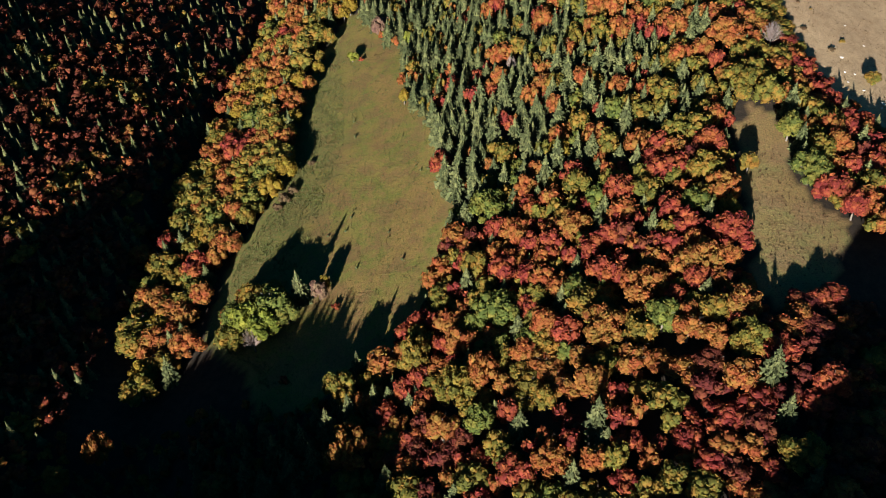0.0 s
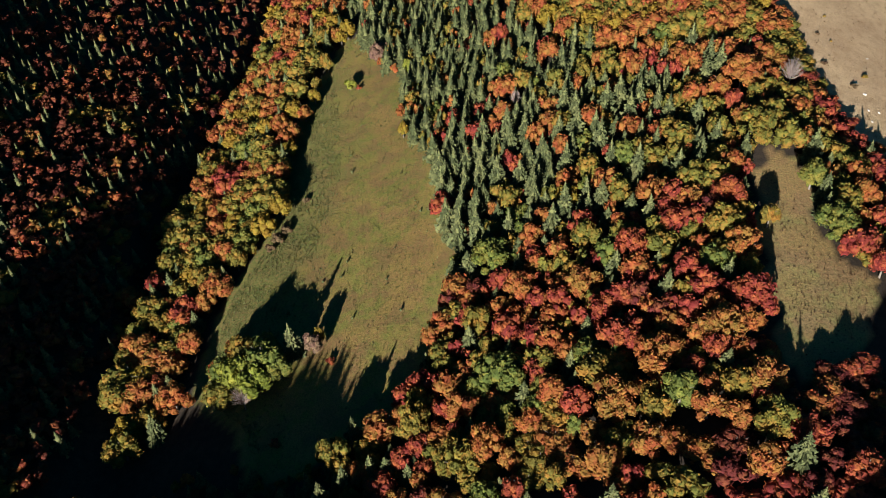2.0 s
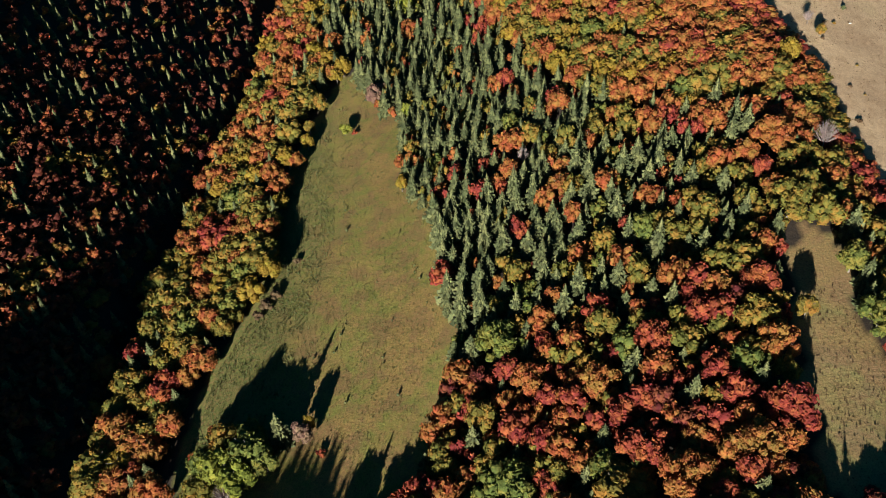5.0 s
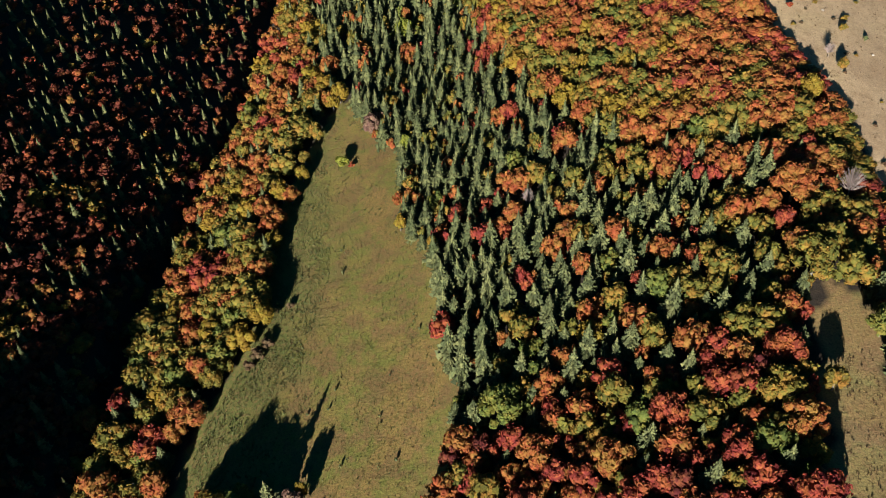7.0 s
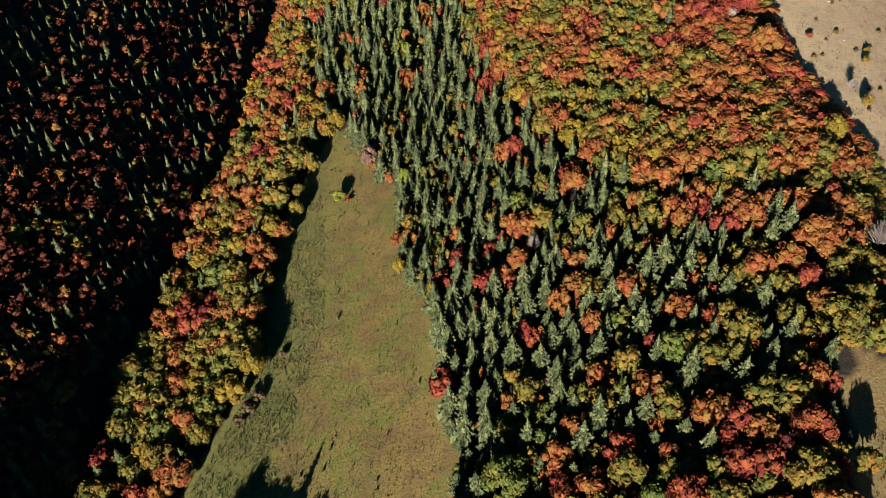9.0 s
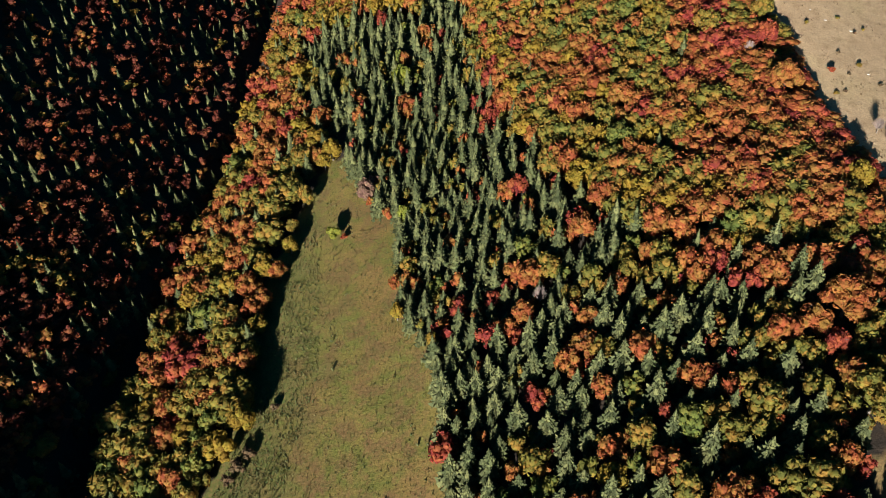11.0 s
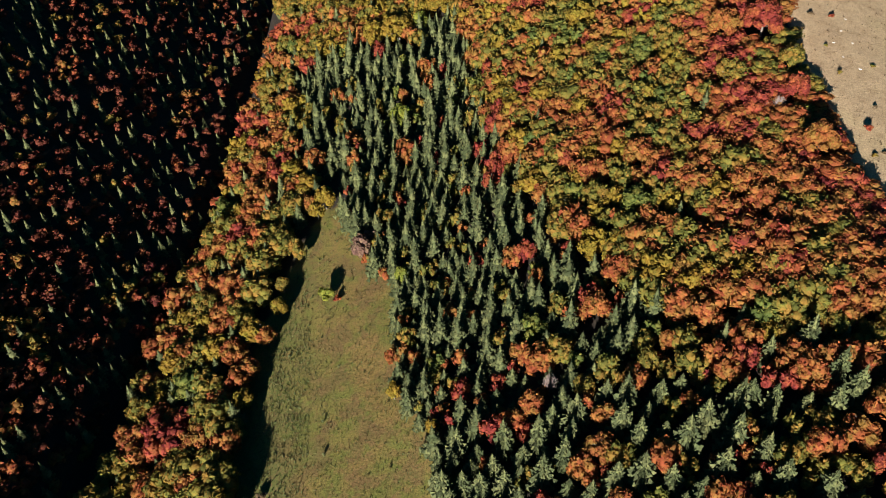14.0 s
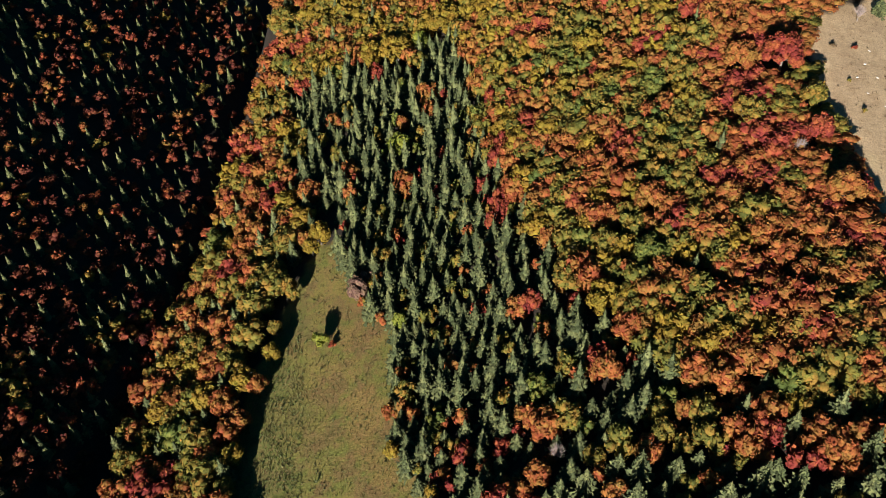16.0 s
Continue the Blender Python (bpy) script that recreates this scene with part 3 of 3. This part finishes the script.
def left_wood(x, y):
    edge = np.interp(y, [180, 255, 272, 309, 340, 352, 392, 450, 560, 700], [-137, -125, -123, -129, -122, -113, -107, -104, -103, -102]) + 11 * noise.noise(Vector((x * 0.03, y * 0.045, 6.6)))
    if x > edge:
        return None
    wide = float(np.interp(y, [380, 470], [1.0, 1.5]))
    if rng.random() < (0.34 if y < 400 and x > -190 else 0.5):
        h = rng.uniform(0.42, 0.78) * (1.36 - 0.36 * wide)
        return "spruce", "needle", h ** 0.6 * 0.85, h, 1.9 * wide, False, ""
    r = rng.uniform(0.7, 1.3) * (1.36 - 0.36 * wide)
    return "beech", pick({"crimson": 0.66, "red": 0.18, "orange": 0.09, "olive": 0.07}, x, y), r, 0.32 + 0.30 * r, 1.85 * r * wide, False, ""


scatter(RIGHT_WOOD, 42000, right_wood)


def young_wood(x, y):
    """Young beeches and spruces in the gaps between the grown trees."""
    if y < 150 or right_wood(x, y) is None or one(FIELD_HIGH, x + 9, y):
        return None
    share, colours = mix_of(x, y)
    if rng.random() < 0.35 * share + 0.1:
        h = rng.uniform(0.4, 0.62)
        return "spruce", "needle", h ** 0.6, h, 1.5, False, ""
    r = rng.uniform(0.45, 0.8)
    return "beech", pick(colours, x, y), r, 0.42 + 0.38 * r, 1.7 * r, False, ""


scatter((-36, 150, 150, 480), 9000, young_wood)
scatter((-125, 150, -45, 650), 5000, ridge_wood)
scatter(LEFT_WOOD, 21000, left_wood)


def gully_wood(x, y):
    """Low trees in the shaded gully under the flight's start."""
    if one(MEADOW, x, y) or one(RIDGE, x, y):
        return None
    h = rng.uniform(0.3, 0.62)
    if rng.random() < 0.6:
        return "spruce", "needle", h, h, 1.6, False, ""
    return "beech", pick({"red": 0.3, "orange": 0.45, "olive": 0.25}, x, y), h, h, 3.0 * h, False, ""


scatter((-140, 112, -34, 165), 650, gully_wood)
for k in range(260):     # unseen tall spruces added on the knoll before the gully, to fill it with shade
    x, y = -172 + 0.53 * k + rng.uniform(-1, 1), 62 + 4.6 * (k % 7) + rng.uniform(-2, 2)
    far.append(("spruce", "needle", x, y, 1.3, rng.uniform(0.7, 1.05)))


def woods(name, label, trees, detail=1):
    """Woods of trees that nobody could count, in one mesh."""
    r2 = random.Random(5)
    simple = {"spruce": [spruce_data(r2, radius=r2.uniform(4.1, 4.9), tiers=10, per=8, skirts=6) for _ in range(8)],
              "beech": [crown_data(r2, 4.2, r2.uniform(8.0, 10.0), 1.4, r2.randint(6, 8), 180, 0.74) for _ in range(16)]}
    if detail == 2:
        simple = {"spruce": [spruce_data(r2, radius=r2.uniform(4.1, 4.9), tiers=13, per=9, skirts=6) for _ in range(10)],
                  "beech": [crown_data(r2, 4.2, r2.uniform(8.5, 10.5), 1.4, r2.randint(9, 14), 320, 0.58) for _ in range(18)]}
    if detail == 0:
        simple = {"spruce": [spruce_data(r2, radius=r2.uniform(4.1, 4.9), tiers=8, per=6, skirts=5) for _ in range(6)],
                  "beech": [crown_data(r2, 4.2, r2.uniform(8.5, 10.5), 1.4, 4, 64, 1.0) for _ in range(10)]}
    simple["young"] = [crown_data(r2, 4.2, r2.uniform(8.5, 10.5), 1.0, 5, 120, 0.86) for _ in range(8)]
    packs = {k: [(np.array(v), np.array(f)) for v, f in l] for k, l in simple.items()}
    order = ["needle", "crimson", "red", "orange", "olive", "green", "yellow"]
    all_v, all_f, all_m, n = [], [], [], 0
    for kind, colour, x, y, w, h in trees:
        pack = packs["young" if kind == "beech" and w < 0.82 and detail else kind]
        v, f = pack[r2.randrange(len(pack))]
        a = r2.uniform(0, 6.28)
        c, s = math.cos(a), math.sin(a)
        out = np.empty_like(v)
        out[:, 0], out[:, 1] = x + w * (c * v[:, 0] - s * v[:, 1]), y + w * (s * v[:, 0] + c * v[:, 1])
        out[:, 2] = float(land(x, y)) - 0.2 + h * v[:, 2]
        all_v.append(out)
        all_f.append(f + n)
        all_m.append(np.full(len(f), order.index(colour)))
        n += len(v)
    me = bpy.data.meshes.new(name)
    v, f = np.concatenate(all_v), np.concatenate(all_f)
    me.vertices.add(len(v))
    me.vertices.foreach_set("co", v.ravel())
    me.loops.add(f.size)
    me.loops.foreach_set("vertex_index", f.ravel())
    me.polygons.add(len(f))
    me.polygons.foreach_set("loop_start", np.arange(0, f.size, 3))
    me.polygons.foreach_set("material_index", np.concatenate(all_m))
    for k in order:
        me.materials.append(LEAF[k])
    me.update(calc_edges=True)
    me.validate()
    return tagged(new(name, me), label, "forest", kind="stuff")


woods("mixed_woods", "dense mixed wood of spruces and autumn beeches beside the meadow", [t for t in far if t[2] > -122 and t[3] < 430], 2)
woods("far_woods", "distant mixed autumn wood beyond the meadow", [t for t in far if t[2] > -92 and t[3] >= 430])
woods("shaded_woods", "mixed spruce and red beech wood on the shaded slope", [t for t in far if t[2] <= (-122 if t[3] < 430 else -92)], 0)

# ------------------------------------------------------------------ low growth
def low_growth(name, label, spots, leaf, size, blades):
    """Tufts of upright and leaning blades, in one mesh."""
    r3 = random.Random(23)
    vs, fs = [], []
    zs = land(np.array([p[0] for p in spots]), np.array([p[1] for p in spots]))
    for (x, y, k), z in zip(spots, zs):
        for _ in range(blades):
            a, lean = r3.uniform(0, 6.28), r3.uniform(0.2, 1.0)
            h = size * k * r3.uniform(0.6, 1.3)
            w = h * r3.uniform(0.3, 0.6)
            ca, sa = math.cos(a), math.sin(a)
            ox, oy = x + r3.uniform(-0.4, 0.4) * size * k, y + r3.uniform(-0.4, 0.4) * size * k
            n = len(vs)
            vs += [(ox - sa * w, oy + ca * w, z - 0.05), (ox + sa * w, oy - ca * w, z - 0.05), (ox + ca * h * lean, oy + sa * h * lean, z + h)]
            fs.append((n, n + 1, n + 2))
    return tagged(new(name, mesh_of(name, vs, fs, leaf)), label, "grass" if "tuss" in name else "shrubs", kind="stuff")


def spots_in(poly, count, seed, keep):
    r3 = random.Random(seed)
    xs, ys = [p[0] for p in poly], [p[1] for p in poly]
    out = []
    while len(out) < count:
        x, y = r3.uniform(min(xs), max(xs)), r3.uniform(min(ys), max(ys))
        if one(poly, x, y) and r3.random() < keep(x, y):
            out.append((x, y, r3.uniform(0.5, 1.3)))
    return out


def heath_edge(y):
    return float(np.interp(y, [150, 200, 230, 300, 340, 430], [-62, -72, -60, -46, -48, -58]))


def in_heath(x, y):
    return (1.0 if x < heath_edge(y) + 4 else 0.18 if x < heath_edge(y) + 14 else 0.03) * (0.35 + 0.65 * (noise.noise(Vector((x * 0.11, y * 0.11, 8.0))) > -0.1))


low_growth("heath_shrubs", "knee-high green heath shrubs along the meadow's edge", spots_in(MEADOW, 6500, 31, in_heath), LEAF["heath"], 0.42, 4)
low_growth("rusty_shrubs", "rust-brown low shrubs scattered over the meadow", spots_in(MEADOW, 3200, 37, lambda x, y: 0.25 + 0.75 * in_heath(x - 9, y)), LEAF["rust"], 0.26, 4)
low_growth("grass_tussocks", "yellow-green grass tussocks of the meadow", spots_in(MEADOW, 12000, 41, lambda x, y: 0.3 + 0.7 * (noise.noise(Vector((x * 0.2, y * 0.2, 2.0))) > 0)), LEAF["grass"], 0.28, 3)
low_growth("dry_tussocks", "brown tussocks on the dry hill turf", spots_in([(85, 114), (90, 195), (101, 224), (128, 174)], 700, 43, lambda x, y: 0.9 * one(FIELD_LOW, x, y))
           + spots_in([(122, 377), (135, 303), (138, 247), (164, 218), (193, 292), (182, 471), (122, 417)], 1500, 47, lambda x, y: 0.8 * one(FIELD_HIGH, x, y)), LEAF["rust"], 0.32, 4)

# ------------------------------------------------------------------ meadow: saplings and bushes
for x, y in [(-38, 312), (-19, 248), (-17, 216), (-9, 264), (-6, 263), (-37, 247), (-39, 240), (-34, 218), (-52, 342), (-37, 300), (-22, 233), (-46, 240)]:
    plant("bush", "needle", x, y, rng.uniform(0.28, 0.45), rng.uniform(0.4, 0.75), "on the open meadow")
plant("beech", "dusty", -47, 207, 0.85, 0.95, "beside a spruce on the meadow")
plant("beech", "yellow", -45, 210, 0.5, 0.8, "on the open meadow")
plant("beech", "orange", -81, 206, 0.8, 0.9, "beside green trees on the meadow")
plant("bush", "orange", -3, 215, 0.7, 1.2, "on the open meadow")
for x, y, w in [(-66, 270, 2.0), (-69, 266, 1.6), (-63, 274, 1.7), (-56, 290, 1.2)]:
    plant("bush", "rust", x, y, w, 0.9 * w, "at the meadow's brink")
plant("bush", "red", -57, 172, 1.3, 1.2, "on the shaded meadow")
plant("bush", "red", -41, 201, 1.2, 0.9, "on the open meadow")
# rocks and bushes of the dry hill


def rock(x, y, size, flat):
    r3 = random.Random(int(x * 7 + y * 3))
    vs, fs = [], ICO2[1]
    for v in ICO2[0]:
        k = 0.72 * size * (0.75 + 0.35 * noise.noise(v * 1.7 + Vector((x, y, 0))) + r3.uniform(-0.05, 0.05))
        vs.append((v.x * k * 1.7, v.y * k * 0.8, max(v.z, -0.35) * k * flat))
    ob = new("rock", mesh_of("rock", vs, fs, ROCK))
    ob.matrix_basis = Matrix.LocRotScale((x, y, float(land(x, y)) + 0.05), Euler((0.1, 0.05, r3.uniform(0, 6.28))), None)
    tagged(ob, "pale weathered limestone rock lying on dry turf", "rock", "rocks of the hill")


for x, y, size, flat in [(150, 276, 0.9, 0.5), (149, 261, 0.7, 0.6), (148, 255, 0.8, 0.5), (153, 261, 0.6, 0.6), (132, 261, 0.9, 0.5), (151, 270, 1.0, 0.4), (146, 251, 0.8, 0.5), (165, 282, 0.7, 0.5),
                         (161, 293, 0.7, 0.5), (159, 247, 1.3, 0.6), (161, 249, 1.0, 0.6), (157, 244, 0.9, 0.5), (153, 252, 0.8, 0.5), (141, 391, 0.7, 0.5), (136, 403, 0.6, 0.5), (141, 410, 0.6, 0.5),
                         (137, 396, 0.5, 0.5), (149, 387, 0.7, 0.5), (145, 417, 0.5, 0.5), (143, 404, 0.6, 0.4), (159, 342, 0.7, 0.5), (147, 364, 0.6, 0.5)]:
    rock(x, y, size, flat)
for x, y, kind, colour, w, h in [(158, 257, "beech", "olive", 0.75, 0.55), (132, 238, "beech", "olive", 0.6, 0.5), (137, 240, "beech", "red", 0.6, 0.5), (148, 229, "spruce", "needle", 0.5, 0.5),
                                 (142, 329, "beech", "olive", 0.5, 0.45), (139, 335, "twigs", "pale", 0.7, 0.55), (151, 353, "bush", "olive", 1.3, 1.3), (154, 360, "bush", "olive", 1.0, 0.9),
                                 (133, 362, "bush", "red", 1.0, 1.0), (159, 350, "bush", "needle", 0.8, 0.9), (156, 438, "spruce", "needle", 0.75, 0.5), (146, 432, "twigs", "pale", 0.7, 0.6),
                                 (140, 417, "bush", "red", 0.8, 0.6), (155, 280, "bush", "olive", 0.9, 0.6), (148, 273, "bush", "rust", 1.1, 0.6), (140, 283, "bush", "rust", 1.0, 0.6)]:
    plant(kind, colour, x, y, w, h, "on the dry hill turf")
hill = random.Random(71)
bushes = 0
while bushes < 22:
    x, y = hill.uniform(126, 168), hill.uniform(235, 440)
    if one(FIELD_HIGH, x - 5, y) and x < 62 + 0.30 * y:
        plant("bush", hill.choice(["rust", "rust", "olive"]), x, y, hill.uniform(0.35, 0.8), hill.uniform(0.3, 0.6), "on the dry hill turf")
        bushes += 1
plant("bush", "lime", -40, 364, 2.3, 2.4, "on the open meadow")
plant("bush", "red", -36, 362, 1.1, 1.0, "on the open meadow")
plant("beech", "dusty", -27, 380, 0.95, 1.0, "at the meadow's tip")
plant("beech", "dusty", -24, 386, 0.7, 0.8, "at the meadow's tip")
plant("twigs", "pale", 30, 297, 0.7, 0.9, "among the spruces")
plant("bush", "yellow", -1, 217, 0.5, 1.0, "on the open meadow")


def picket_fence(x, y, turn):
    """A short run of upright pale pickets on two rails."""
    root = new("picket_fence")
    root.matrix_basis = pose(x, y, float(land(x, y)), 0, 0, turn)
    tagged(root, "short weathered pale wooden picket fence beside the wood", "fence")

    def board(name, x0, x1, y0, y1, z0, z1, point=0.0):
        bm = bmesh.new()
        vs = [bm.verts.new(p) for p in ((x0, y0, z0), (x1, y0, z0), (x1, y0, z1), ((x0 + x1) / 2, y0, z1 + point), (x0, y0, z1))]
        face = bm.faces.new(vs)
        out = bmesh.ops.extrude_face_region(bm, geom=[face])["geom"]
        bmesh.ops.translate(bm, vec=(0, y1 - y0, 0), verts=[v for v in out if isinstance(v, bmesh.types.BMVert)])
        bmesh.ops.recalc_face_normals(bm, faces=bm.faces)
        me = bpy.data.meshes.new(name)
        bm.to_mesh(me)
        bm.free()
        me.materials.append(PALE_WOOD)
        ob = new(name, me)
        ob.parent = root

    for k in range(6):
        board("picket", -1.7 + 0.62 * k, -1.42 + 0.62 * k, 0.0, 0.06, -0.1, 1.5, 0.15)
    for z in (0.35, 1.05):
        board("rail", -1.8, 1.8, 0.063, 0.12, z, z + 0.12)


picket_fence(120, 382, 10)
